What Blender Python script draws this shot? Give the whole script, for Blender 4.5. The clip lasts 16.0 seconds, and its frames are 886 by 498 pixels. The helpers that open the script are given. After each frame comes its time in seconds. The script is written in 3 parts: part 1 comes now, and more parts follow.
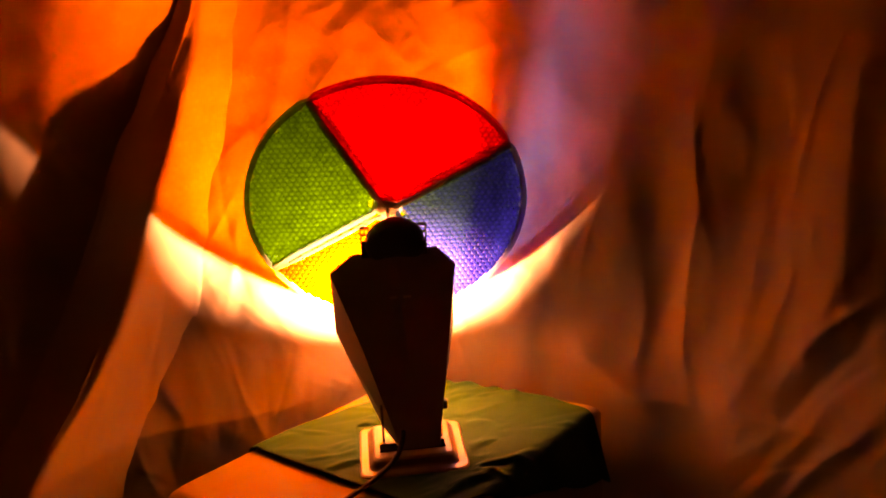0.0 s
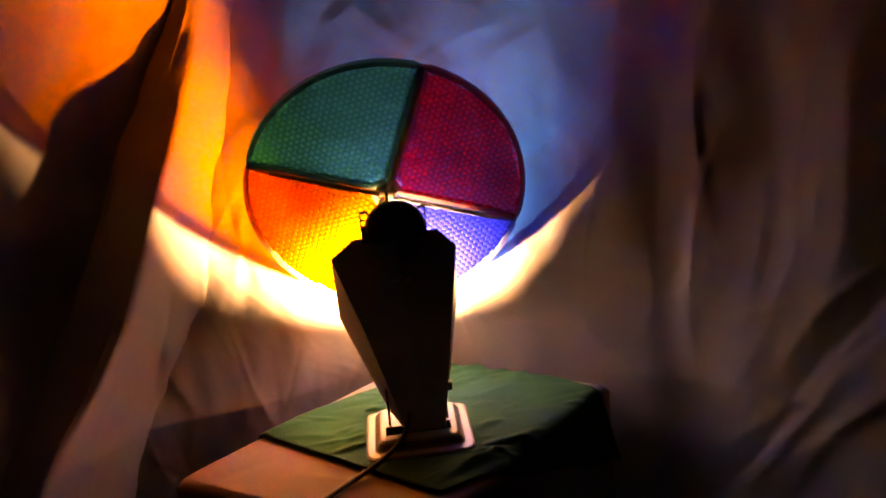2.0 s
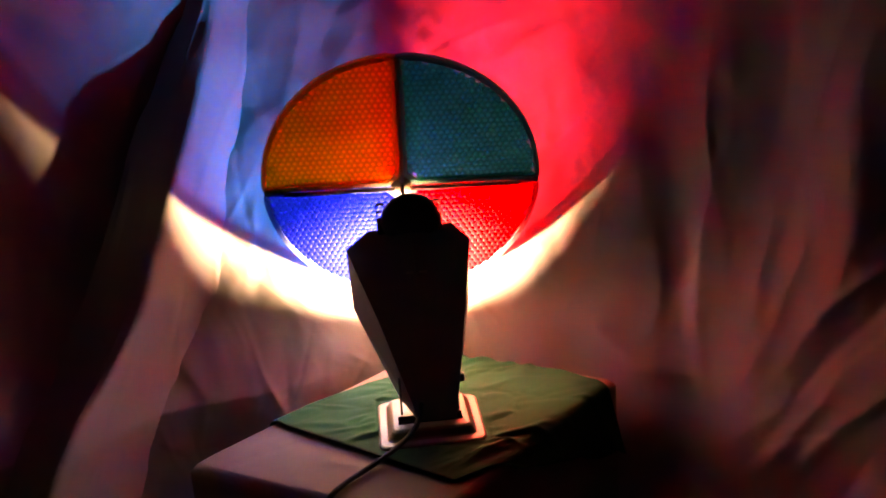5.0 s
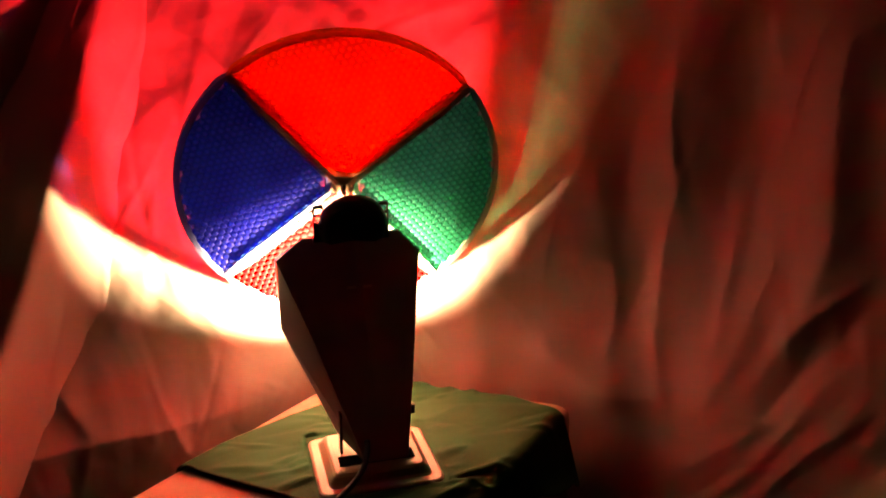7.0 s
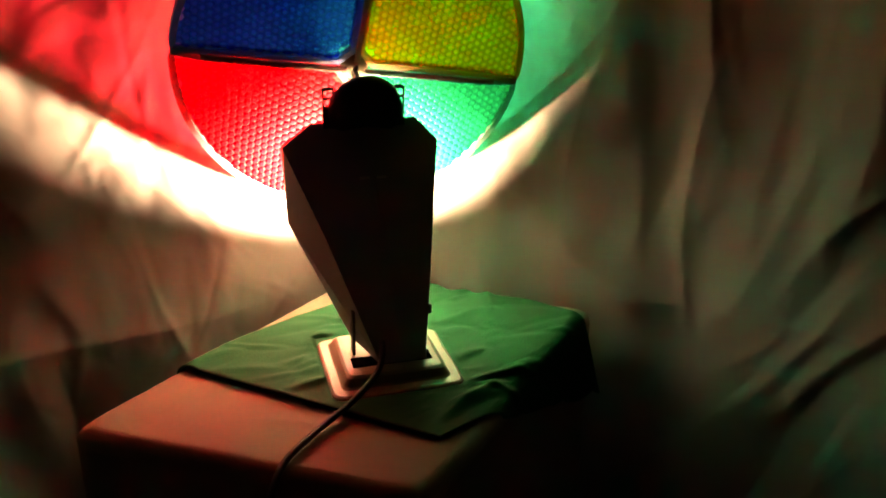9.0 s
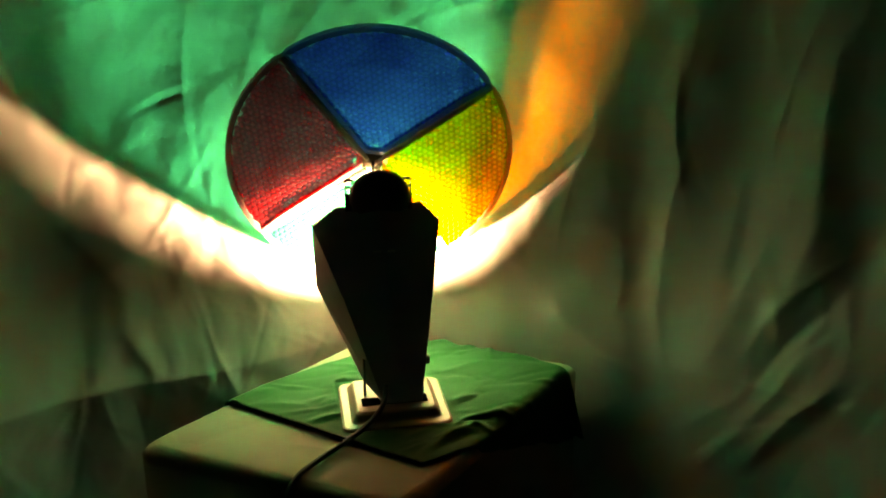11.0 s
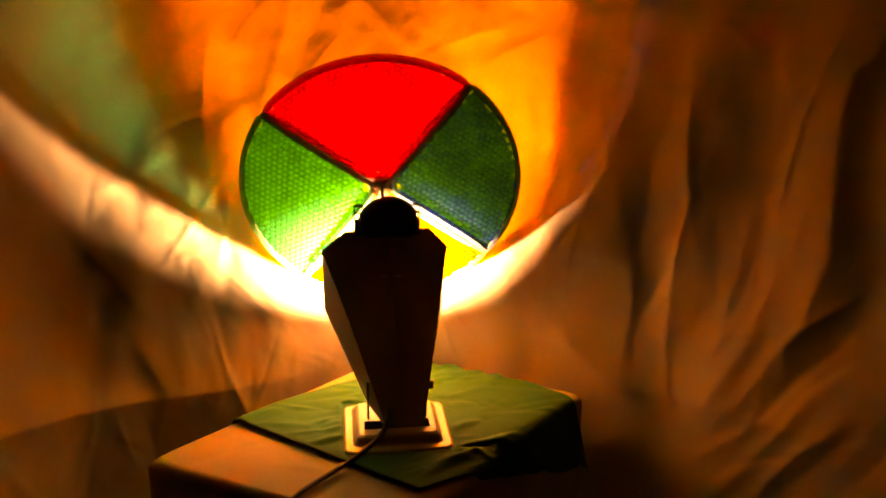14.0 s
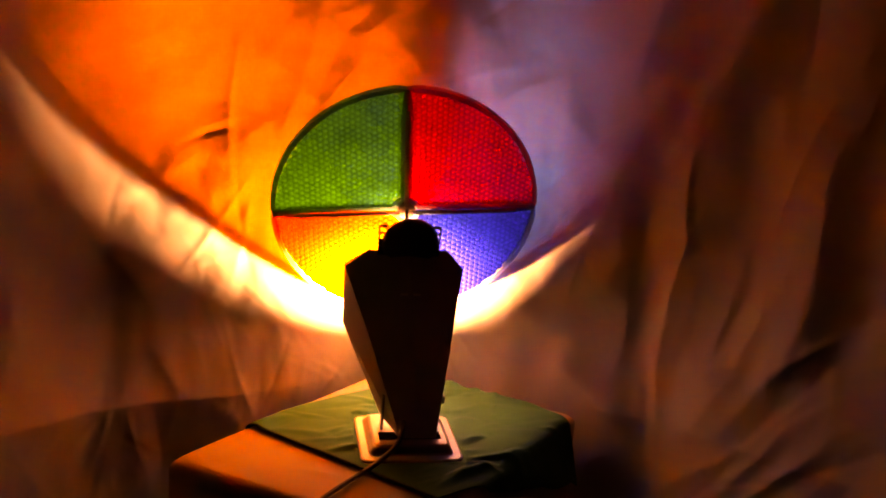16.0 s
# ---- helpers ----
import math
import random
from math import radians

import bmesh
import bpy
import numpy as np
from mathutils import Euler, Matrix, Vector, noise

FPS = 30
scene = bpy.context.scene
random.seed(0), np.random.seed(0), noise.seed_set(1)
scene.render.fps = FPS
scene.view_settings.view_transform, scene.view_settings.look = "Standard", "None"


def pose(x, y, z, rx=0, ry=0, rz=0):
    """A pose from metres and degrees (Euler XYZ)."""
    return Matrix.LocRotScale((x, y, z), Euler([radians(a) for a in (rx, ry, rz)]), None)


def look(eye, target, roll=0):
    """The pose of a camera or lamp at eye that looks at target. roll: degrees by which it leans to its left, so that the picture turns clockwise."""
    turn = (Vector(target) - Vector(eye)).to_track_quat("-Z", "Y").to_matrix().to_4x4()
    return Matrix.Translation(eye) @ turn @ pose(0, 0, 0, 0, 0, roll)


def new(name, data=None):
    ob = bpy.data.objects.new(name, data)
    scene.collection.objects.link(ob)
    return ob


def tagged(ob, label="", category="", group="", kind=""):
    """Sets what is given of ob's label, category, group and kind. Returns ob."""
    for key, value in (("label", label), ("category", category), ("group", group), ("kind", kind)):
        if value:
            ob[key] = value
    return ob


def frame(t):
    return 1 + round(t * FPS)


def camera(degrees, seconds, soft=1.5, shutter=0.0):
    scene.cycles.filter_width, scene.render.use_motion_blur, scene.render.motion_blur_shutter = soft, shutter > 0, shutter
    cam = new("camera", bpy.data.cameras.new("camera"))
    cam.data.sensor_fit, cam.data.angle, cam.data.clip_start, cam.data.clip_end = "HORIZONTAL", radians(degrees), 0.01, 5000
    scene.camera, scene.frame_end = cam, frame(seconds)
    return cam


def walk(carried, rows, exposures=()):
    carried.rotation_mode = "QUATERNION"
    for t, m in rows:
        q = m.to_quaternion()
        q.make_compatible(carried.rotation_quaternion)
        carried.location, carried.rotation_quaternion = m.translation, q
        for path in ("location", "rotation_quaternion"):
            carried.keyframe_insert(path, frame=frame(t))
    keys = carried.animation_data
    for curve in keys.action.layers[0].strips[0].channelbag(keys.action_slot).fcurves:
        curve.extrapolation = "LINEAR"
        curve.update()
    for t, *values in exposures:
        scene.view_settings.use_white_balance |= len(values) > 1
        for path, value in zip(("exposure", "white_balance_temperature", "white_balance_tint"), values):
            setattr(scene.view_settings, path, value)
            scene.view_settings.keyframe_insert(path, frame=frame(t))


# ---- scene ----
cam = camera(56.4, 16.0, soft=2.0)
PATH = [
    (0, (-0.031, -0.755, 0.455), (0.147, 1.159, -0.097), -3.0),
    (0.5, (-0.032, -0.75, 0.454), (0.166, 1.155, -0.119), -3.5),
    (1, (-0.023, -0.755, 0.449), (0.143, 1.154, -0.124), -4.2),
    (1.5, (-0.019, -0.757, 0.446), (0.13, 1.153, -0.127), -4.4),
    (2, (-0.006, -0.762, 0.436), (0.112, 1.157, -0.116), -5.5),
    (2.5, (-0.007, -0.763, 0.443), (0.114, 1.151, -0.125), -5.3),
    (3, (-0.01, -0.766, 0.441), (0.115, 1.148, -0.124), -5.2),
    (3.5, (-0.015, -0.768, 0.446), (0.107, 1.144, -0.128), -4.2),
    (6, (-0.045, -0.771, 0.44), (0.133, 1.14, -0.12), -3.4),
    (6.5, (-0.056, -0.736, 0.444), (0.229, 1.168, -0.099), -1.1),
    (7, (-0.124, -0.64, 0.412), (0.392, 1.21, -0.146), 0.0),
    (7.3, (-0.176, -0.610, 0.414), (0.386, 1.240, -0.098), -0.0),
    (7.5, (-0.208, -0.604, 0.422), (0.413, 1.224, -0.103), 1.5),
    (7.7, (-0.212, -0.590, 0.425), (0.460, 1.190, -0.191), 1.5),
    (8, (-0.21, -0.558, 0.426), (0.477, 1.193, -0.255), 2.9),
    (8.2, (-0.215, -0.557, 0.414), (0.437, 1.195, -0.296), 1.9),
    (8.5, (-0.216, -0.552, 0.398), (0.352, 1.245, -0.272), 1.9),
    (8.9, (-0.158, -0.592, 0.379), (0.366, 1.201, -0.335), 1.4),
    (9, (-0.14, -0.587, 0.37), (0.392, 1.193, -0.371), 1.0),
    (9.2, (-0.136, -0.595, 0.390), (0.395, 1.183, -0.359), 1.1),
    (9.5, (-0.14, -0.633, 0.432), (0.338, 1.161, -0.311), -0.5),
    (12, (-0.048, -0.76, 0.434), (0.225, 1.14, -0.127), 0.4),
    (12.5, (-0.039, -0.751, 0.43), (0.21, 1.152, -0.132), -0.3),
    (13, (-0.031, -0.747, 0.435), (0.199, 1.152, -0.15), -0.1),
    (13.5, (-0.041, -0.752, 0.441), (0.184, 1.147, -0.143), 0.3),
    (14, (-0.057, -0.761, 0.446), (0.193, 1.139, -0.125), 0.4),
    (14.5, (-0.082, -0.775, 0.456), (0.21, 1.122, -0.104), 2.3),
    (15, (-0.101, -0.782, 0.458), (0.223, 1.112, -0.095), 3.6),
    (15.5, (-0.137, -0.781, 0.46), (0.237, 1.106, -0.089), 5.3),
    (16, (-0.162, -0.791, 0.464), (0.25, 1.093, -0.065), 5.4),
]
walk(cam, [(t, look(eye, target, roll)) for t, eye, target, roll in PATH],
     [(0, -0.1, 98000, 97), (0.8, -0.1, 68000, 84), (1.5, 0.0, 28000, 48), (2.5, 0.05, 12500, 19), (3.5, 0.3, 8800, 17), (6.0, 0.2, 7800, 14), (7.0, 0.2, 8500, 16), (7.5, 0.2, 16000, 32), (8.0, 0.1, 8500, 17),
      (9.0, 0.1, 7000, 14), (12.0, 0.25, 10000, 20), (13.0, 0.2, 12000, 21), (14.0, 0.1, 30000, 30), (14.5, 0.1, 60000, 64), (15.5, 0.1, 96000, 84), (16.0, 0.0, 70000, 66)])


def motions():
    """The wheel turns steadily; the loose fold of cloth is drawn aside."""
    walk(colour_wheel, [(t, wheel_pose(62.0 + 23.9 * t)) for t in range(0, 17)])
    home = pose(0, 0, 0)
    walk(loose_fold, [(0, home), (6.0, home), (7.8, home), (8.0, pose(-0.01, 0, 0)), (8.15, pose(-0.12, 0, 0)), (8.3, pose(-0.3, 0, 0)),
                      (8.6, pose(-0.48, 0, 0)), (9.2, pose(-0.6, 0, 0)), (16.0, pose(-0.6, 0, 0))])


# ---- light: the lamp's own bulb is the only source ----
world = bpy.data.worlds.new("night")
scene.world = world
scene.cycles.transparent_max_bounces = 24
world.use_nodes = True
world.node_tree.nodes["Background"].inputs[0].default_value = (0.02, 0.02, 0.025, 1)
world.node_tree.nodes["Background"].inputs[1].default_value = 0.1
HUB = Vector((-0.0074, 0.140, 0.2494))
RADIUS = 0.156
NORMAL = Vector((0.0344, 0.9388, 0.3432))
RIGHT = Vector((0.99933, -0.0366, 0.0))
UP = Vector((-0.01256, -0.3430, 0.9394))
BULB = Vector((-0.009, 0.130, 0.102))
beam = bpy.data.lights.new("bulb_beam", "SPOT")
beam.energy, beam.color = 335.0, (1.0, 0.63, 0.385)
beam.spot_size, beam.spot_blend, beam.shadow_soft_size = radians(178), 1.0, 0.0065
beam_ob = new("bulb_beam", beam)
beam_ob.matrix_world = look(BULB, BULB + NORMAL + UP * math.tan(radians(41)))


# ---- materials ----
def material(name):
    m = bpy.data.materials.new(name)
    m.use_nodes = True
    return m, m.node_tree.nodes, m.node_tree.links, m.node_tree.nodes["Principled BSDF"]


def plain(name, colour, rough, metal=0.0, vary=0.15, scale=30.0, bump=0.1, grain=400.0, sheen=0.0):
    """A surface with stains at a large scale and a fine grain."""
    m, nodes, links, bsdf = material(name)
    coord = nodes.new("ShaderNodeTexCoord")
    big, fine = nodes.new("ShaderNodeTexNoise"), nodes.new("ShaderNodeTexNoise")
    big.inputs["Scale"].default_value, fine.inputs["Scale"].default_value = scale, grain
    big.inputs["Detail"].default_value = 5
    mix = nodes.new("ShaderNodeMix")
    mix.data_type = "RGBA"
    mix.inputs[6].default_value = (*[c * (1 - vary) for c in colour], 1)
    mix.inputs[7].default_value = (*[min(1, c * (1 + vary)) for c in colour], 1)
    bmp = nodes.new("ShaderNodeBump")
    bmp.inputs["Strength"].default_value, bmp.inputs["Distance"].default_value = bump, 0.001
    for tex in (big, fine):
        links.new(coord.outputs["Object"], tex.inputs["Vector"])
    links.new(big.outputs["Fac"], mix.inputs[0])
    links.new(mix.outputs[2], bsdf.inputs["Base Color"])
    links.new(fine.outputs["Fac"], bmp.inputs["Height"])
    links.new(bmp.outputs["Normal"], bsdf.inputs["Normal"])
    bsdf.inputs["Roughness"].default_value, bsdf.inputs["Metallic"].default_value = rough, metal
    if sheen:
        bsdf.inputs["Sheen Weight"].default_value = sheen
    return m


def fabric(name, colour, weave=900.0, vary=0.1, rough=0.75, through_light=0.0, bump=0.3, scale=14.0):
    """Woven cloth: crossed threads as relief, faint stains, some light through it."""
    m = plain(name, colour, rough, vary=vary, scale=scale, bump=0.0)
    nodes, links = m.node_tree.nodes, m.node_tree.links
    bsdf, out = nodes["Principled BSDF"], nodes["Material Output"]
    bsdf.inputs["Specular IOR Level"].default_value = 0.12
    coord = [n for n in nodes if n.bl_idname == "ShaderNodeTexCoord"][0]
    warp, weft = nodes.new("ShaderNodeTexWave"), nodes.new("ShaderNodeTexWave")
    warp.bands_direction, weft.bands_direction = "X", "Z"
    for w in (warp, weft):
        w.inputs["Scale"].default_value = weave / 6.0
        w.inputs["Distortion"].default_value = 1.5
        links.new(coord.outputs["Object"], w.inputs["Vector"])
    crumple = nodes.new("ShaderNodeTexNoise")
    crumple.inputs["Scale"].default_value, crumple.inputs["Detail"].default_value = 22.0, 8
    links.new(coord.outputs["Object"], crumple.inputs["Vector"])
    add, add2 = nodes.new("ShaderNodeMath"), nodes.new("ShaderNodeMath")
    add.operation, add2.operation = "ADD", "MULTIPLY_ADD"
    links.new(warp.outputs["Fac"], add.inputs[0])
    links.new(weft.outputs["Fac"], add.inputs[1])
    add2.inputs[1].default_value = 6.0
    links.new(crumple.outputs["Fac"], add2.inputs[0])
    links.new(add.outputs[0], add2.inputs[2])
    bmp = [n for n in nodes if n.bl_idname == "ShaderNodeBump"][0]
    bmp.inputs["Strength"].default_value, bmp.inputs["Distance"].default_value = bump, 0.0012
    links.new(add2.outputs[0], bmp.inputs["Height"])
    if through_light:
        thin, mix = nodes.new("ShaderNodeBsdfTranslucent"), nodes.new("ShaderNodeMixShader")
        thin.inputs["Color"].default_value = (*colour, 1)
        mix.inputs[0].default_value = through_light
        links.new(bsdf.outputs[0], mix.inputs[1])
        links.new(thin.outputs[0], mix.inputs[2])
        links.new(mix.outputs[0], out.inputs["Surface"])
    return m


def crumpled(m):
    """Adds flat facets that meet in fine sharp ridges, on top of the weave."""
    nodes, links = m.node_tree.nodes, m.node_tree.links
    coord = [n for n in nodes if n.bl_idname == "ShaderNodeTexCoord"][0]
    weave = [n for n in nodes if n.bl_idname == "ShaderNodeBump"][0]
    warp, mix = nodes.new("ShaderNodeTexNoise"), nodes.new("ShaderNodeMix")
    warp.inputs["Scale"].default_value = 9.0
    mix.data_type = "VECTOR"
    mix.inputs[0].default_value = 0.06
    links.new(coord.outputs["Object"], warp.inputs["Vector"])
    links.new(coord.outputs["Object"], mix.inputs[4])
    links.new(warp.outputs["Color"], mix.inputs[5])
    height = None
    for scale, depth in ((11.0, 0.009), (27.0, 0.0022)):
        cells, ridge_bump = nodes.new("ShaderNodeTexVoronoi"), nodes.new("ShaderNodeBump")
        cells.inputs["Scale"].default_value = scale
        links.new(mix.outputs[1], cells.inputs["Vector"])
        ridge_bump.inputs["Strength"].default_value, ridge_bump.inputs["Distance"].default_value = 0.4, depth
        links.new(cells.outputs["Distance"], ridge_bump.inputs["Height"])
        if height:
            links.new(height.outputs["Normal"], ridge_bump.inputs["Normal"])
        height = ridge_bump
    links.new(height.outputs["Normal"], weave.inputs["Normal"])


def tinted(name, colour, clear=0.8, glow=0.6, rough=0.25, body=None, back=0.28):
    """Coloured clear plastic: most light goes straight through, the rest is scattered and reflected."""
    m, nodes, links, bsdf = material(name)
    out = nodes["Material Output"]
    see, thin, mix = nodes.new("ShaderNodeBsdfTransparent"), nodes.new("ShaderNodeBsdfTranslucent"), nodes.new("ShaderNodeMixShader")
    scatter, gloss, top = nodes.new("ShaderNodeMixShader"), nodes.new("ShaderNodeBsdfGlossy"), nodes.new("ShaderNodeMixShader")
    diff, fres = nodes.new("ShaderNodeBsdfDiffuse"), nodes.new("ShaderNodeFresnel")
    noise_tex, ramp = nodes.new("ShaderNodeTexNoise"), nodes.new("ShaderNodeMix")
    coord = nodes.new("ShaderNodeTexCoord")
    noise_tex.inputs["Scale"].default_value = 25.0
    links.new(coord.outputs["Object"], noise_tex.inputs["Vector"])
    ramp.data_type = "RGBA"
    ramp.inputs[6].default_value = (*[c * 0.92 for c in colour], 1)
    ramp.inputs[7].default_value = (*colour, 1)
    links.new(noise_tex.outputs["Fac"], ramp.inputs[0])
    links.new(ramp.outputs[2], see.inputs["Color"])
    for b in (thin, diff):
        b.inputs["Color"].default_value = (*[c * glow for c in body or colour], 1)
    scatter.inputs[0].default_value = back
    links.new(thin.outputs[0], scatter.inputs[1])
    links.new(diff.outputs[0], scatter.inputs[2])
    mix.inputs[0].default_value = 1 - clear
    links.new(see.outputs[0], mix.inputs[1])
    links.new(scatter.outputs[0], mix.inputs[2])
    gloss.inputs["Roughness"].default_value = rough
    gloss.inputs["Color"].default_value = (0.22, 0.22, 0.22, 1)
    fres.inputs["IOR"].default_value = 1.15
    links.new(fres.outputs[0], top.inputs[0])
    links.new(mix.outputs[0], top.inputs[1])
    links.new(gloss.outputs[0], top.inputs[2])
    links.new(top.outputs[0], out.inputs["Surface"])
    nodes.remove(bsdf)
    return m


CLOTH = fabric("cream_lining_cloth", (0.32, 0.297, 0.265), weave=1500, rough=0.6, through_light=0.25, bump=0.1)
crumpled(CLOTH)
TABLECLOTH = fabric("beige_cotton", (0.27, 0.22, 0.165), weave=2400, rough=0.85, bump=0.12, scale=18)
GREEN = fabric("green_cotton", (0.011, 0.066, 0.025), weave=2600, vary=0.2, rough=0.9, bump=0.12, scale=25)
HEM = fabric("dark_green_hem", (0.003, 0.02, 0.008), weave=1000, rough=0.9)
HOUSING = plain("grey_painted_metal", (0.33, 0.305, 0.30), 0.45, vary=0.12, scale=20, bump=0.15)
IVORY = plain("ivory_plastic", (0.26, 0.21, 0.14), 0.4, vary=0.1, scale=25, bump=0.06)
BLACK = plain("black_plastic", (0.012, 0.01, 0.01), 0.4, bump=0.05)
# dead black without gloss: the shade inside a slot, put in as colour
SLOT_SHADE = plain("black_slot_shade", (0.004, 0.004, 0.004), 1.0, bump=0.0)
SLOT_SHADE.node_tree.nodes["Principled BSDF"].inputs["Specular IOR Level"].default_value = 0.0
STEEL = plain("worn_steel", (0.62, 0.58, 0.5), 0.3, metal=1.0, bump=0.05)
DARK_STEEL = plain("dark_steel", (0.05, 0.045, 0.04), 0.5, metal=0.6, bump=0.05)
CORD = plain("brown_cord_rubber", (0.012, 0.008, 0.007), 0.7, bump=0.1)
ROOM = plain("room_paint", (0.28, 0.26, 0.24), 0.9, scale=3)
CEILING = plain("ceiling_paint", (0.25, 0.24, 0.22), 0.9, scale=3)
FLOOR = plain("dark_wood_floor", (0.08, 0.05, 0.03), 0.6, scale=6)
CREAM = plain("cream_paint", (0.5, 0.44, 0.32), 0.35, vary=0.08, bump=0.05)
SILVER = plain("silvered_reflector", (0.8, 0.78, 0.72), 0.25, metal=1.0, bump=0.05)

BODIES = {"red": (1.0, 0.025, 0.05), "blue": (0.025, 0.05, 0.95), "amber": (1.0, 0.44, 0.003), "green": (0.01, 0.92, 0.55)}
TINTS = {"red": (0.86, 0.11, 0.20), "blue": (0.014, 0.25, 0.78), "amber": (1.0, 0.47, 0.002), "green": (0.022, 0.54, 0.41)}


# ---- mesh helpers ----
def part(name, bm, mat, parent, label="", smooth=False):
    data = bpy.data.meshes.new(name)
    bm.to_mesh(data)
    bm.free()
    for m in mat if isinstance(mat, (list, tuple)) else [mat]:
        data.materials.append(m)
    if smooth:
        data.polygons.foreach_set("use_smooth", [True] * len(data.polygons))
    ob = new(name, data)
    ob.parent = parent
    return tagged(ob, label)


def hexahedron(bm, lower, upper):
    """A closed prism between two rings of as many points."""
    a, b = [bm.verts.new(p) for p in lower], [bm.verts.new(p) for p in upper]
    n = len(a)
    bm.faces.new(a[::-1])
    bm.faces.new(b)
    for i in range(n):
        bm.faces.new((a[i], a[(i + 1) % n], b[(i + 1) % n], b[i]))


def box(bm, lo, hi):
    (x0, y0, z0), (x1, y1, z1) = lo, hi
    hexahedron(bm, [(x0, y0, z0), (x1, y0, z0), (x1, y1, z0), (x0, y1, z0)],
               [(x0, y0, z1), (x1, y0, z1), (x1, y1, z1), (x0, y1, z1)])


def bevel(bm, width, segments=2):
    bmesh.ops.recalc_face_normals(bm, faces=bm.faces)
    bmesh.ops.bevel(bm, geom=list(bm.edges), offset=width, segments=segments, affect="EDGES", profile=0.5, clamp_overlap=True)
    return bm


def ring_profile(bm, centre, ax, side, up, profile, n=32, close=False):
    """A turned form: (along, radius) pairs turned about the axis ax."""
    rings = []
    for along, r in profile:
        rings.append([bm.verts.new(centre + ax * along + (side * math.cos(2 * math.pi * i / n) + up * math.sin(2 * math.pi * i / n)) * r) for i in range(n)])
    for a, b in zip(rings, rings[1:]):
        for i in range(n):
            bm.faces.new((a[i], a[(i + 1) % n], b[(i + 1) % n], b[i]))
    if close:
        bm.faces.new(rings[0][::-1])
        bm.faces.new(rings[-1])
    bmesh.ops.recalc_face_normals(bm, faces=bm.faces)


def tube(bm, points, radius, n=10):
    """A round cord through smoothed points."""
    pts = [Vector(p) for p in points]
    path = []
    for i in range(len(pts) - 1):
        p0, p1, p2, p3 = pts[max(i - 1, 0)], pts[i], pts[i + 1], pts[min(i + 2, len(pts) - 1)]
        for k in range(8):
            s = k / 8
            path.append(0.5 * (2 * p1 + (p2 - p0) * s + (2 * p0 - 5 * p1 + 4 * p2 - p3) * s * s + (3 * p1 - p0 - 3 * p2 + p3) * s ** 3))
    path.append(pts[-1])
    rings = []
    for i, p in enumerate(path):
        d = (path[min(i + 1, len(path) - 1)] - path[max(i - 1, 0)]).normalized()
        side = d.cross(Vector((0.3, 0.2, 1))).normalized()
        up = side.cross(d)
        rings.append([bm.verts.new(p + (side * math.cos(2 * math.pi * k / n) + up * math.sin(2 * math.pi * k / n)) * radius) for k in range(n)])
    for a, b in zip(rings, rings[1:]):
        for k in range(n):
            bm.faces.new((a[k], a[(k + 1) % n], b[(k + 1) % n], b[k]))
    bm.faces.new(rings[0][::-1])
    bm.faces.new(rings[-1])


# ---- cloth forms ----
def creases(u, v, rng, count, span, size, depth, lean, spread):
    """Long pinched wrinkles: ridges along random short lines, leaning about lean degrees from upright."""
    h = np.zeros_like(u)
    (u0, u1), (v0, v1) = span
    for _ in range(count):
        cu, cv = rng.uniform(u0, u1), rng.uniform(v0, v1)
        a = math.radians(lean + rng.normal(0, spread))
        length, width = size * rng.uniform(0.4, 1.3), size * rng.uniform(0.05, 0.16)
        du, dv = u - cu, v - cv
        along, across = du * math.sin(a) + dv * math.cos(a), du * math.cos(a) - dv * math.sin(a)
        across = across + 0.07 * along * along / length * rng.choice([-1, 1])
        steep = np.where(across > 0, width * rng.uniform(0.25, 0.7), width)
        h += rng.choice([-1, 1]) * depth * rng.uniform(0.3, 1) * np.exp(-np.abs(across) / steep) * np.exp(-(along / length) ** 2)
    return h


def facets(u, v, rng, cell, span, depth, stretch=1.4):
    """Crumpled planes that meet in sharp straight ridges."""
    (u0, u1), (v0, v1) = span
    count = int((u1 - u0) * (v1 - v0) / (cell * cell * stretch))
    low = np.full(u.shape, 1e9)
    for _ in range(count):
        su, sv, o = rng.uniform(u0, u1), rng.uniform(v0, v1), rng.uniform(0, 0.6)
        du, dv = (u - su) / cell, (v - sv) / (cell * stretch)
        turn = rng.uniform(0, 2 * math.pi)
        d = np.zeros_like(u)
        for k in range(4):
            a = turn + k * math.pi / 2 + rng.uniform(-0.5, 0.5)
            d = np.maximum(d, (du * math.cos(a) + dv * math.sin(a)) * rng.uniform(0.5, 1.3))
        low = np.minimum(low, d + o)
    return depth * low


def ridge(u, v, line, soft, steep, height):
    """One fold along a bent line: soft on its left-hand side, steep on the other, fading at its ends."""
    near, side, place = np.full(u.shape, 1e9), np.zeros_like(u), np.zeros_like(u)
    steps = len(line) - 1
    for i, ((u0, v0), (u1, v1)) in enumerate(zip(line, line[1:])):
        du, dv = u1 - u0, v1 - v0
        size = math.hypot(du, dv)
        k = np.clip(((u - u0) * du + (v - v0) * dv) / size ** 2, 0, 1)
        d = np.hypot(u - u0 - k * du, v - v0 - k * dv)
        closer = d < near
        turn = (du * (v - v0) - dv * (u - u0)) / size
        near, side, place = np.where(closer, d, near), np.where(closer, turn, side), np.where(closer, (i + k) / steps, place)
    fade = np.clip(3.5 * np.minimum(place, 1 - place), 0, 1)
    width = np.where(side > 0, soft, steep)
    return height * fade * np.exp(-(near / width) ** 1.5)


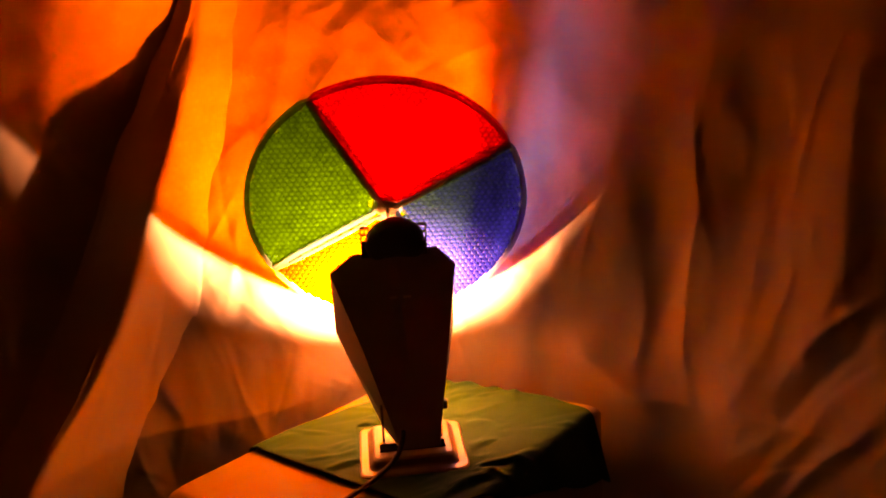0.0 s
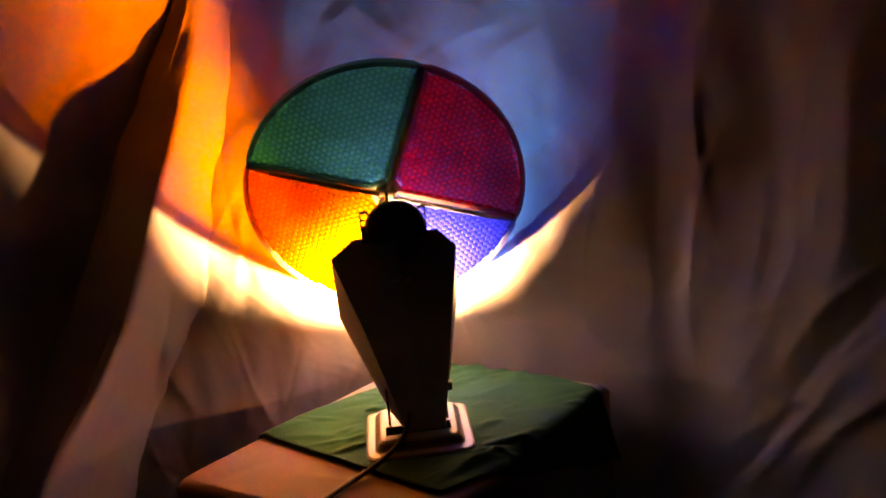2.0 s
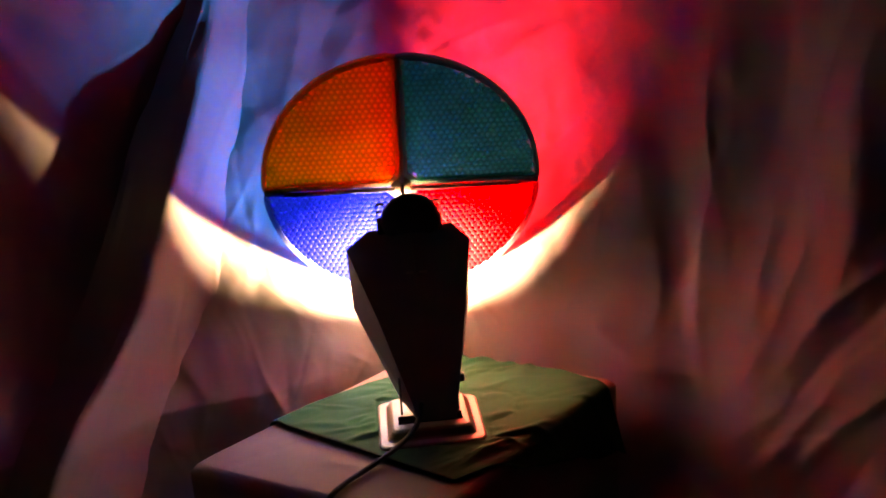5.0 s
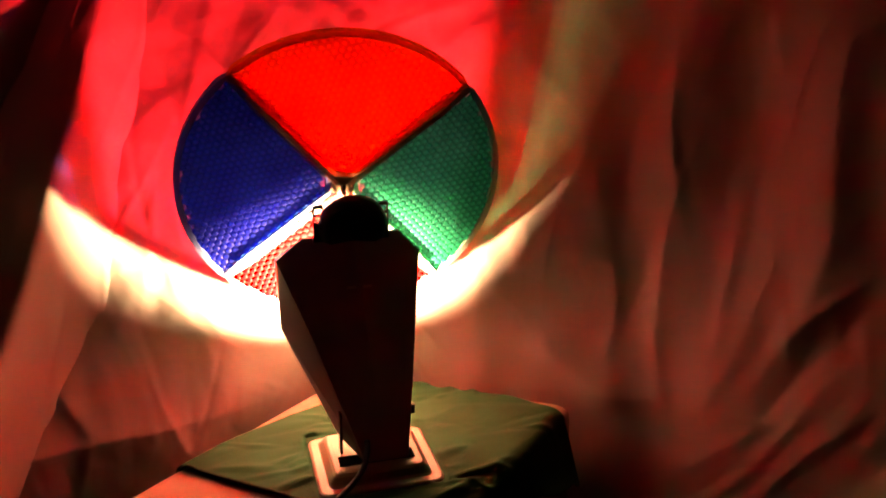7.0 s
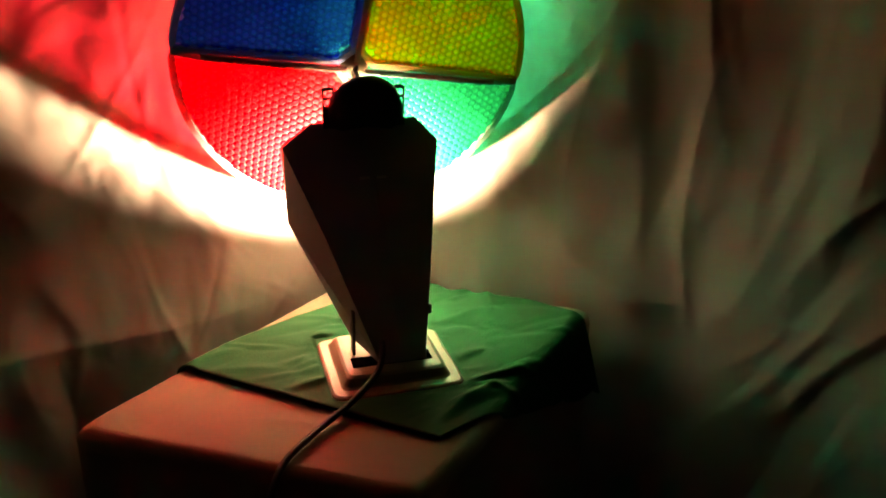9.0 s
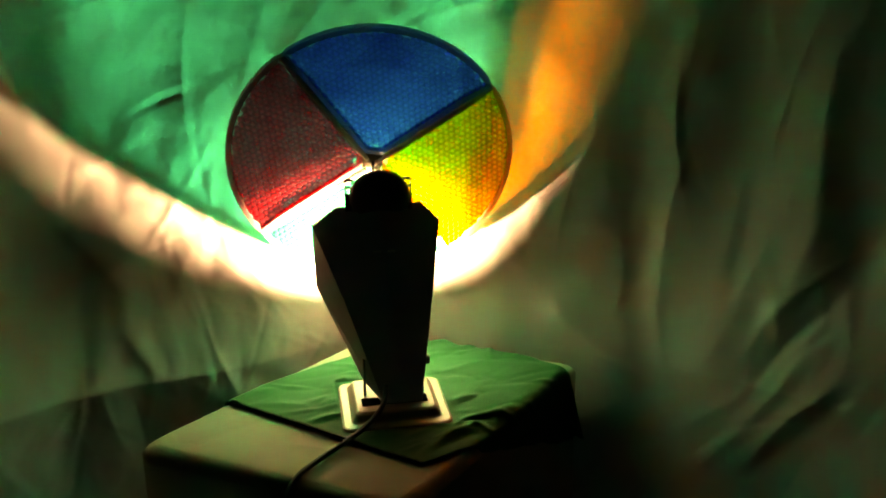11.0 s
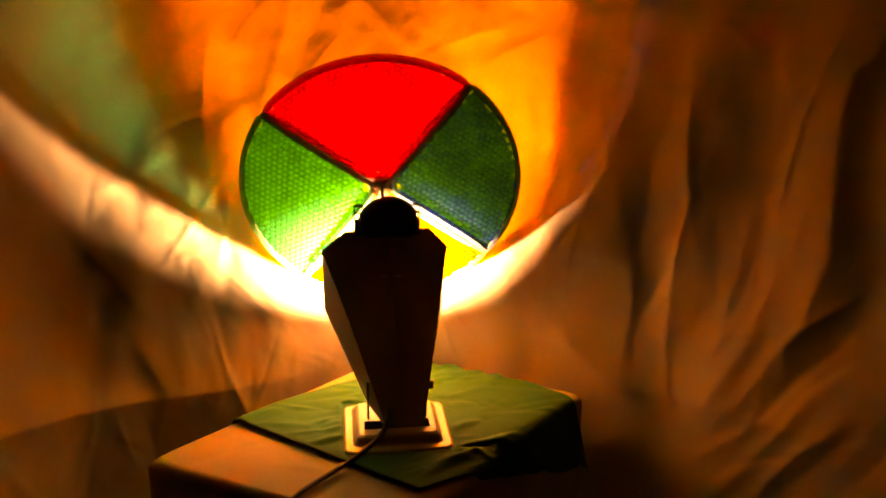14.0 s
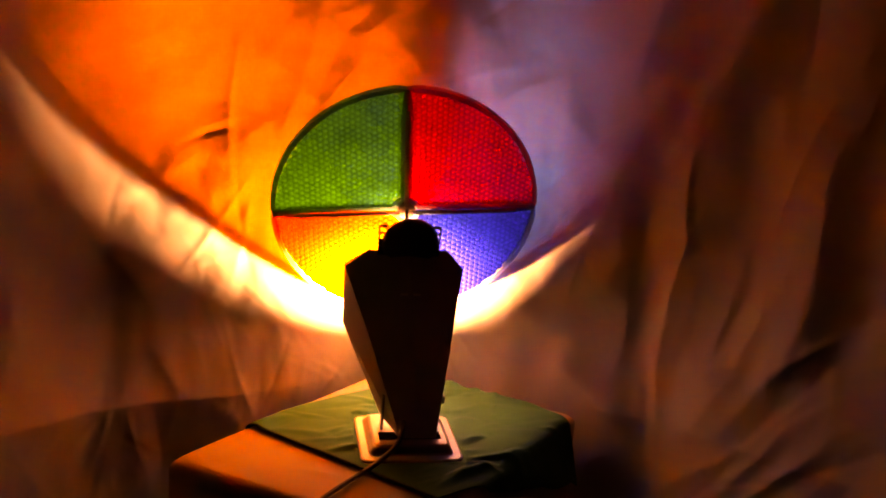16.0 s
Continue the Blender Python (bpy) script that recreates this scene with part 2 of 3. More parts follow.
def softened(h, rounds=2):
    """Evens out the sharpest edges of a relief."""
    for _ in range(rounds):
        p = np.pad(h, 1, mode="edge")
        h = (p[:-2, 1:-1] + p[2:, 1:-1] + p[1:-1, :-2] + p[1:-1, 2:] + 2 * p[1:-1, 1:-1]) / 6
    return h


def sheet(name, xyz, mat, parent=None, thick=0.0, label=""):
    """A cloth out of a grid of points (rows, columns, 3)."""
    rows, cols = xyz.shape[:2]
    idx = np.arange(rows * cols).reshape(rows, cols)
    faces = np.stack([idx[:-1, :-1], idx[:-1, 1:], idx[1:, 1:], idx[1:, :-1]], -1).reshape(-1, 4)
    data = bpy.data.meshes.new(name)
    data.from_pydata(xyz.reshape(-1, 3).tolist(), [], faces.tolist())
    data.polygons.foreach_set("use_smooth", [True] * len(data.polygons))
    data.materials.append(mat)
    ob = new(name, data)
    ob.parent = parent
    if thick:
        s = ob.modifiers.new("thickness", "SOLIDIFY")
        s.thickness, s.offset = thick, 0
    return tagged(ob, label)


# ---- the room round it: plain walls that close the place ----
def slab(name, lo, hi, mat):
    bm = bmesh.new()
    box(bm, lo, hi)
    return tagged(part(name, bm, mat, None), kind="structure")


slab("floor", (-2.2, -2.6, -0.80), (2.2, 1.4, -0.75), FLOOR)
slab("ceiling", (-2.2, -2.6, 1.65), (2.2, 1.4, 1.70), CEILING)
slab("wall_north", (-2.2, 1.3, -0.75), (2.2, 1.4, 1.65), ROOM)
slab("wall_south", (-2.2, -2.6, -0.75), (2.2, -2.5, 1.65), ROOM)
slab("wall_east", (2.1, -2.5, -0.75), (2.2, 1.3, 1.65), ROOM)
slab("wall_west", (-2.2, -2.5, -0.75), (-2.1, 1.3, 1.65), ROOM)


# ---- the backdrop cloth, hung from the ceiling in a bay round the lamp ----
# plan of the bay at three heights: the points the cloth hangs through
BAY_LOW = [(-1.0, -0.62), (-0.8, -0.3), (-0.60, -0.08), (-0.45, 0.06), (-0.36, 0.125), (-0.27, 0.155), (-0.19, 0.168), (-0.10, 0.212), (0, 0.256),
           (0.09, 0.222), (0.16, 0.184), (0.225, 0.152), (0.32, 0.105), (0.40, 0.03), (0.48, -0.06), (0.60, -0.24), (0.80, -0.55), (1.0, -0.85)]
BAY_MID = [(-1.0, -0.55), (-0.8, -0.15), (-0.62, 0.05), (-0.50, 0.165), (-0.40, 0.232), (-0.29, 0.256), (-0.20, 0.258), (-0.10, 0.264), (0, 0.268),
           (0.09, 0.252), (0.16, 0.225), (0.23, 0.194), (0.31, 0.150), (0.40, 0.085), (0.50, -0.02), (0.62, -0.2), (0.82, -0.52), (1.0, -0.85)]
BAY_HIGH = [(-1.0, -0.5), (-0.8, -0.1), (-0.62, 0.1), (-0.50, 0.20), (-0.40, 0.268), (-0.28, 0.315), (-0.19, 0.335), (-0.09, 0.340), (0, 0.335),
            (0.09, 0.310), (0.16, 0.272), (0.235, 0.222), (0.32, 0.165), (0.42, 0.10), (0.52, 0.0), (0.64, -0.2), (0.82, -0.52), (1.0, -0.85)]


def between_heights(low, mid, high, z):
    """Glides through the values at 0, 0.22 and 0.42 m; steady beyond."""
    z = np.clip(z, 0.0, 0.5)
    return (low * (z - 0.22) * (z - 0.42) / (0.22 * 0.42) - mid * z * (z - 0.42) / (0.22 * 0.20) + high * z * (z - 0.22) / (0.42 * 0.20))


def bay_y(x, z):
    """How far back the cloth hangs at x and z."""
    return between_heights(*[np.interp(x, *np.array(bay).T) for bay in (BAY_LOW, BAY_MID, BAY_HIGH)], z)


def backdrop():
    rng = np.random.default_rng(7)
    plan = np.array(BAY_MID)
    seg = np.r_[0, np.cumsum(np.linalg.norm(np.diff(plan, axis=0), axis=1))]
    zero = np.interp(0.0, plan[:, 0], seg)
    near = np.linspace(-0.75, 0.95, 680)
    s = np.r_[np.linspace(seg[0] - zero, -0.76, 30), near, np.linspace(0.96, seg[-1] - zero, 30)]
    z = np.r_[np.linspace(-0.74, -0.33, 24), np.linspace(-0.32, 0.72, 470), np.linspace(0.73, 1.65, 36)]
    S, Z = np.meshgrid(s, z)
    fine = np.linspace(0, seg[-1], 800)
    k = np.hanning(49)
    k /= k.sum()
    curves = [[np.convolve(np.pad(np.interp(fine, seg, np.array(bay)[:, i]), 24, mode="edge"), k, "valid") for i in (0, 1)] for bay in (BAY_LOW, BAY_MID, BAY_HIGH)]
    bx, by = (between_heights(*[np.interp(S + zero, fine, c[i]) for c in curves], Z) for i in (0, 1))
    px, py = curves[1]
    gx, gy = np.gradient(px, fine), np.gradient(py, fine)
    nx, ny = np.interp(S + zero, fine, gy), -np.interp(S + zero, fine, gx)
    norm = np.hypot(nx, ny)
    nx, ny = nx / norm, ny / norm
    span = ((-0.8, 1.0), (-0.35, 0.75))
    right = 1 / (1 + np.exp(-(S - 0.30) / 0.05))
    h = facets(S, Z, rng, 0.15, span, 0.015) * (1 - 0.7 * right)
    middle = np.interp(S, [-0.5, -0.32, -0.2, 0.2, 0.4], [0.6, 0.7, 1.0, 1.0, 0.9]) * np.interp(Z, [0.02, 0.22], [0.55, 1.0])
    h += middle * facets(S, Z, rng, 0.06, span, 0.0110) * (1 - 0.7 * right)
    h += middle * facets(S, Z, rng, 0.034, ((-0.6, 0.4), (-0.1, 0.72)), 0.0034) * (1 - right)
    h += creases(S, Z, rng, 110, ((-0.8, 0.3), (-0.3, 0.7)), 0.06, 0.0035, 10, 50) * (1 - right)
    h += creases(S, Z, rng, 50, ((0.3, 0.95), (0.05, 0.7)), 0.09, 0.0042, 8, 16) * right
    h += creases(S, Z, rng, 70, ((0.3, 0.95), (-0.3, 0.12)), 0.07, 0.0036, 45, 16) * right
    h += 0.0035 * right * np.sin(S * 48 + 1.5 * np.sin(Z * 5) + 0.8 * np.sin(S * 17)) * np.clip((Z + 0.2) / 0.5, 0.1, 1)
    h += creases(S, Z, rng, 170, ((0.2, 0.95), (-0.25, 0.6)), 0.045, 0.0026, 24, 25) * right
    # the swag that falls from beside the stand and rises again in fanned folds
    for line, soft, steep, height in (
            ([(0.231, 0.085), (0.238, 0.047), (0.287, 0.006), (0.352, -0.034)], 0.030, 0.016, 0.014),
            ([(0.352, -0.038), (0.404, 0.018), (0.446, 0.079), (0.482, 0.16), (0.49, 0.26)], 0.028, 0.016, 0.014),
            ([(0.353, -0.05), (0.428, 0.006), (0.500, 0.088), (0.534, 0.187), (0.53, 0.30), (0.523, 0.50)], 0.040, 0.026, 0.022),
            ([(0.346, 0.03), (0.361, 0.111), (0.377, 0.20)], 0.012, 0.018, 0.010),
            ([(0.411, 0.06), (0.440, 0.157), (0.454, 0.255)], 0.018, 0.012, 0.010),
            ([(0.452, 0.43), (0.465, 0.371), (0.482, 0.335)], 0.012, 0.008, 0.008),
            ([(0.395, -0.14), (0.487, -0.005), (0.555, 0.070)], 0.026, 0.014, 0.014),
            ([(0.445, -0.12), (0.517, -0.021), (0.60, 0.070)], 0.024, 0.014, 0.014),
            ([(0.36, -0.10), (0.43, -0.03), (0.50, 0.03)], 0.016, 0.010, 0.008)):
        h += ridge(S, Z, line, soft, steep, 0.48 * height)
    # sharp crumples on the lit side
    for line, soft, steep, height in (
            ([(-0.435, 0.356), (-0.403, 0.310), (-0.37, 0.28)], 0.020, 0.007, 0.008),
            ([(-0.363, 0.226), (-0.300, 0.241), (-0.234, 0.298)], 0.022, 0.008, 0.007),
            ([(-0.320, 0.075), (-0.280, 0.008), (-0.300, -0.06)], 0.026, 0.010, 0.011),
            ([(-0.385, 0.195), (-0.332, 0.137), (-0.300, 0.095)], 0.024, 0.008, 0.009),
            ([(-0.236, 0.200), (-0.223, 0.130), (-0.256, 0.076)], 0.014, 0.020, 0.007),
            ([(-0.294, 0.450), (-0.301, 0.319)], 0.010, 0.020, 0.007),
            ([(0.074, 0.390), (0.131, 0.411), (0.172, 0.418)], 0.020, 0.007, 0.009),
            ([(0.130, 0.364), (0.165, 0.392), (0.212, 0.412), (0.222, 0.46)], 0.007, 0.020, 0.010)):
        h += ridge(S, Z, line, soft, steep, 0.45 * height)
    h += creases(S, Z, rng, 90, ((-0.65, 0.1), (-0.28, 0.12)), 0.045, 0.003, -15, 35) * (1 - right)
    far = np.clip((-0.22 - S) / 0.14, 0, 1)
    h = softened(h, 1) * (1 - far) + softened(h, 4) * far
    h = h * (1 - right) + softened(h, 2) * right - 0.004
    h *= np.clip((1.6 - Z) / 0.3, 0, 1) * (1 - np.interp(Z, [0.24, 0.38], [0.0, 0.5]) * np.interp(np.abs(S), [0.25, 0.4], [1.0, 0.3]))
    xyz = np.stack([bx + nx * h, by + ny * h, Z], -1)
    return tagged(sheet("backdrop_cloth", xyz, CLOTH), "crumpled cream lining cloth hung in a bay behind the lamp", "cloth backdrop")


backdrop_cloth = backdrop()


def fold_of_cloth():
    """A loose vertical fold that stands out in front of the backdrop and hides its end."""
    rng = np.random.default_rng(11)
    z = np.linspace(-0.74, 1.2, 260)
    u = np.linspace(0, 1, 200)
    U, Z = np.meshgrid(u, z)
    crest_x = np.interp(Z, [-0.74, -0.05, 0.026, 0.067, 0.126, 0.239, 0.290, 0.354, 0.467, 1.2],
                        [-0.62, -0.415, -0.382, -0.352, -0.320, -0.284, -0.267, -0.248, -0.220, -0.12])
    # across: from the backdrop, forward to the crest, and back again behind it
    ax = np.interp(U, [0, 0.40, 0.45, 0.50, 0.62, 0.78, 1.0], [0.18, 0.010, -0.001, -0.010, -0.035, -0.08, -0.17])
    wall_x = crest_x + ax
    wall_y = bay_y(wall_x, Z)
    crest_y = bay_y(crest_x, Z) - np.interp(Z, [0.20, 0.29, 0.36, 0.44], [0.066, 0.058, 0.036, 0.022])
    swell = np.clip((0.18 - ax) / 0.18, 0, 1)
    front_y = wall_y + 0.016 - (wall_y + 0.016 - crest_y) * swell ** 3.0
    fall = np.clip(-ax / 0.13, 0, 1)
    back_y = crest_y + (wall_y + 0.02 - crest_y) * (3 * fall ** 2 - 2 * fall ** 3)
    ay = np.where(U < 0.45, front_y, back_y)
    k = np.hanning(19)
    k /= k.sum()
    ax, ay = (np.apply_along_axis(lambda r: np.convolve(np.pad(r, 9, mode="reflect", reflect_type="odd"), k, "valid"), 1, c) for c in (ax, ay))
    h = creases(U * 0.6, Z, rng, 60, ((0, 0.6), (-0.3, 0.7)), 0.09, 0.005, 10, 40) * np.where(U < 0.45, 0.7, 0.9)
    h += facets(U * 0.6, Z, rng, 0.1, ((0, 0.6), (-0.74, 1.2)), 0.004) * np.where(U < 0.45, 1.2, 1.5)
    fade = np.clip(np.abs(U - 0.45) / 0.12, 0, 1)
    ax = ax + 0.012 * np.sin(Z * 4) * (1 - U)
    xyz = np.stack([crest_x + ax, ay + (h - 0.004) * fade, Z], -1)
    return tagged(sheet("loose_fold", xyz, CLOTH), "loose upright fold of the cream cloth, drawn aside later", "cloth fold")


loose_fold = fold_of_cloth()

# ---- the stand under the lamp: a soft box wrapped in beige cloth ----
STAND = [Vector((-0.266, 0.012)), Vector((-0.016, -0.140)), Vector((0.236, 0.110)), Vector((-0.005, 0.245))]
ROUND = 0.013


def edge_distance(x, y):
    """Distance inside the stand's outline, negative outside."""
    best = None
    for a, b in zip(STAND, STAND[1:] + STAND[:1]):
        d = (b - a).normalized()
        dist = -(x - a.x) * d.y + (y - a.y) * d.x
        best = dist if best is None else -np.logaddexp(-best / 0.008, -dist / 0.008) * 0.008
    return best


def stand_top(x, y):
    """Height of the stand's top, rounded off towards its edges."""
    d = edge_distance(x, y)
    r = ROUND
    inside = np.clip(d, 0, r)
    z = -r + np.sqrt(np.maximum(r * r - (r - inside) ** 2, 0))
    return np.where(d < 0, -r + 5.0 * d, z)


def wrapped_stand():
    rng = np.random.default_rng(3)
    mid = sum(STAND, Vector((0, 0))) / 4
    turns, rings = 240, 70
    a = np.linspace(0, 2 * math.pi, turns + 1)
    outline = []
    for t in a:
        d = Vector((math.cos(t), math.sin(t)))
        reach = 1e9
        for p, q in zip(STAND, STAND[1:] + STAND[:1]):
            e = q - p
            den = d.x * e.y - d.y * e.x
            if abs(den) > 1e-9:
                w = p - mid
                k, m = (w.x * e.y - w.y * e.x) / den, (w.x * d.y - w.y * d.x) / den
                if k > 0 and -1e-6 <= m <= 1 + 1e-6:
                    reach = min(reach, k)
        outline.append(reach)
    reach = np.array(outline)
    k = np.hanning(9)
    reach = np.convolve(np.pad(reach[:-1], 4, mode="wrap"), k / k.sum(), "valid")
    reach = np.r_[reach, reach[0]]
    f = np.r_[np.linspace(0.0, 0.8, 40), np.linspace(0.82, 1.0, 30)]
    F, A = np.meshgrid(f, a, indexing="ij")
    x, y = mid.x + F * reach * np.cos(A), mid.y + F * reach * np.sin(A)
    z = stand_top(x, y)
    z = np.maximum(z, -0.04)
    z += 0.15 * creases(x, y, rng, 40, ((-0.27, 0.24), (-0.17, 0.25)), 0.06, 0.012, 55, 40) * np.clip(edge_distance(x, y) / 0.02, 0.2, 1)
    depths = np.linspace(-0.05, -0.75, 40)
    skirt_x, skirt_y, skirt_z = [], [], []
    for dz in depths:
        flare = 1 + 0.03 * (-dz) + 0.012 * np.sin(9 * a) * np.clip((-dz - 0.05) * 6, 0, 1)
        skirt_x.append(mid.x + reach * flare * np.cos(a))
        skirt_y.append(mid.y + reach * flare * np.sin(a))
        skirt_z.append(np.full_like(a, dz))
    top = np.stack([x, y, z], -1)
    sides = np.stack([np.vstack([x[-1:], skirt_x]), np.vstack([y[-1:], skirt_y]), np.vstack([z[-1:], skirt_z])], -1)
    stand = tagged(new("draped_stand"), "low stand wrapped in rumpled beige cotton cloth", "draped stand")
    sheet("top_cover", top, TABLECLOTH, stand)
    sheet("side_cover", sides, TABLECLOTH, stand, label="hanging sides of the beige cover")
    return stand


draped_stand = wrapped_stand()


# ---- the green cloth under the lamp ----
def green_cloth():
    rng = np.random.default_rng(5)
    c = [Vector((-0.184, 0.090)), Vector((0.012, -0.078)), Vector((0.262, 0.034)), Vector((0.088, 0.222))]
    u = np.linspace(0, 1, 130)
    U, V = np.meshgrid(u, u)
    x = (1 - U) * (1 - V) * c[0].x + U * (1 - V) * c[1].x + U * V * c[2].x + (1 - U) * V * c[3].x
    y = (1 - U) * (1 - V) * c[0].y + U * (1 - V) * c[1].y + U * V * c[2].y + (1 - U) * V * c[3].y
    bulge = 0.012 * np.sin(math.pi * V) * (U < 0.5)
    x, y = x - bulge * 0.4, y + bulge * 0.5 * (1 - U)
    d = edge_distance(x, y)
    z = stand_top(x, y)
    away = np.clip(-d, 0, 1)
    e = 0.002
    gx, gy = (edge_distance(x + e, y) - edge_distance(x - e, y)) / (2 * e), (edge_distance(x, y + e) - edge_distance(x, y - e)) / (2 * e)
    x, y = x + gx * away * 0.7, y + gy * away * 0.7
    z = np.where(d < 0, -ROUND - away * 1.0, z)
    under = ((x > -0.06) & (x < 0.06) & (y > -0.01) & (y < 0.105))
    wr = creases(x, y, rng, 90, ((-0.18, 0.24), (-0.08, 0.22)), 0.05, 0.0050, 62, 25) + 0.3 * facets(x, y, rng, 0.05, ((-0.2, 0.25), (-0.1, 0.23)), 0.004)
    wr = 1.6 * softened(np.abs(wr), 4) * np.where(under, 0.1, 1) * np.clip((V + 0.05) * 6, 0, 1) * np.clip((U + 0.1) * 4, 0, 1)
    xyz = np.stack([x, y, z + 0.0032 + wr], -1)
    ob = tagged(sheet("green_cloth", xyz, GREEN, thick=0.0016), "wrinkled dark green cotton cloth spread under the lamp", "cloth")
    bm = bmesh.new()
    tube(bm, [tuple(xyz[0, i] + np.array([0, 0, 0.0006])) for i in range(0, 130, 8)] + [tuple(xyz[0, -1])], 0.0016, 6)
    part("hem", bm, HEM, ob, "dark stitched hem", True)
    return ob


green = green_cloth()

# ---- the colour wheel lamp ----
lamp = tagged(new("colour_wheel_lamp"), "vintage rotating colour wheel floodlight, grey housing on an ivory base", "lamp")


def rounded_rect(x0, x1, y0, y1, z, r, n=6):
    pts = []
    for cx, cy, a0 in ((x1 - r, y1 - r, 0), (x0 + r, y1 - r, 90), (x0 + r, y0 + r, 180), (x1 - r, y0 + r, 270)):
        for i in range(n + 1):
            a = math.radians(a0 + 90 * i / n)
            pts.append((cx + r * math.cos(a), cy + r * math.sin(a), z))
    return pts


def lamp_base():
    bm = bmesh.new()
    rings = [rounded_rect(-0.0575, 0.0550, -0.010, 0.094, 0.0030, 0.010), rounded_rect(-0.0575, 0.0550, -0.010, 0.094, 0.0056, 0.010),
             rounded_rect(-0.0555, 0.0530, -0.008, 0.092, 0.0070, 0.009), rounded_rect(-0.0485, 0.0460, 0.000, 0.088, 0.0070, 0.006),
             rounded_rect(-0.0470, 0.0445, 0.002, 0.086, 0.0085, 0.006), rounded_rect(-0.0435, 0.0410, 0.0045, 0.082, 0.0145, 0.006),
             rounded_rect(-0.0410, 0.0385, 0.007, 0.079, 0.0165, 0.006), rounded_rect(-0.0370, 0.0345, 0.011, 0.075, 0.0170, 0.005)]
    loops = [[bm.verts.new(p) for p in ring] for ring in rings]
    for a, b in zip(loops, loops[1:]):
        for i in range(len(a)):
            bm.faces.new((a[i], a[(i + 1) % len(a)], b[(i + 1) % len(a)], b[i]))
    bm.faces.new(loops[0][::-1])
    bm.faces.new(loops[-1])
    base = part("base", bm, IVORY, lamp, "stepped ivory plastic base")
    # no opening here: a flat black strip stands for the slot's shade
    bm = bmesh.new()
    box(bm, (-0.036, 0.0185, 0.0165), (0.033, 0.034, 0.0181))
    part("slot", bm, SLOT_SHADE, base, "black strip painting the shade of a slot in the base")
    for x in (-0.031, 0.031):
        bm = bmesh.new()
        box(bm, (x - 0.0012, 0.040, 0.0165), (x + 0.0012, 0.052, 0.058))
        part("bracket", bevel(bm, 0.0006), DARK_STEEL, base, "thin steel bracket")
    bm = bmesh.new()
    box(bm, (0.0325, 0.045, 0.046), (0.040, 0.0535, 0.056))
    part("wing_nut", bevel(bm, 0.0018), BLACK, base, "black tightening knob")
    return base


lamp_base()


def lamp_housing():
    # outline of the narrow back panel and of the wider front, bottom to top
    back = [((-0.0135, 0.0165, 0.0190), (0.0265, 0.0165, 0.0190)), ((-0.047, 0.073, 0.113), (0.0475, 0.073, 0.113)), ((-0.0762, 0.1165, 0.1845), (0.0630, 0.1165, 0.1855)),
            ((-0.050, 0.1225, 0.203), (0.0435, 0.1225, 0.205))]
    front = [((-0.0305, 0.056, 0.0262), (0.0325, 0.056, 0.0262)), ((-0.0752, 0.115, 0.117), (0.0575, 0.115, 0.117)), ((-0.0765, 0.1285, 0.1835), (0.0633, 0.1285, 0.1845)),
             ((-0.050, 0.1265, 0.203), (0.0435, 0.1265, 0.205))]
    bm = bmesh.new()
    b = [[bm.verts.new(p) for p in row] for row in back]
    f = [[bm.verts.new(p) for p in row] for row in front]
    spine = [bm.verts.new(p) for p in ((0.0065, 0.0160, 0.0190), (0.0015, 0.0680, 0.113), (-0.002, 0.1070, 0.184), (-0.003, 0.1170, 0.2045))]
    for i in range(3):
        bm.faces.new((b[i][0], spine[i], spine[i + 1], b[i + 1][0]))
        bm.faces.new((spine[i], b[i][1], b[i + 1][1], spine[i + 1]))
        if i:
            bm.faces.new((f[i][0], b[i][0], b[i + 1][0], f[i + 1][0]))
            bm.faces.new((b[i][1], f[i][1], f[i + 1][1], b[i + 1][1]))
    # the front is closed only low down and at the shoulders; the bulb looks out between
    k = 0.5
    low = [bm.verts.new(f[0][i].co.lerp(f[1][i].co, k)) for i in (0, 1)]
    bm.faces.new((f[0][1], f[0][0], low[0], low[1]))
    bm.faces.new((f[0][0], b[0][0], b[1][0], f[1][0], low[0]))
    bm.faces.new((b[0][1], f[0][1], low[1], f[1][1], b[1][1]))
    bm.faces.new((f[2][1], f[2][0], f[3][0], f[3][1]))
    bm.faces.new((b[0][0], f[0][0], f[0][1], b[0][1], spine[0]))
    bm.faces.new((b[3][1], f[3][1], f[3][0], b[3][0], spine[3]))
    bmesh.ops.recalc_face_normals(bm, faces=bm.faces)
    housing = part("housing", bm, HOUSING, lamp, "tapered grey housing with sloping shoulders")
    s = housing.modifiers.new("thickness", "SOLIDIFY")
    s.thickness, s.offset = 0.0016, -1
    bv = housing.modifiers.new("edges", "BEVEL")
    bv.width, bv.segments = 0.0012, 2
    # two small bright strips on the back in place of light leaking through slots
    for x in (-0.0075, 0.0075):
        bm = bmesh.new()
        box(bm, (-0.0042, -0.0006, -0.0011), (0.0042, 0.0006, 0.0011))
        bm.transform(pose(x - 0.0012, 0.0938, 0.1600, -28, 0, 0))
        part("vent_light_strip", bm, STEEL, housing, "small steel strip standing in for light leaking through a slot")
    return housing


housing = lamp_housing()


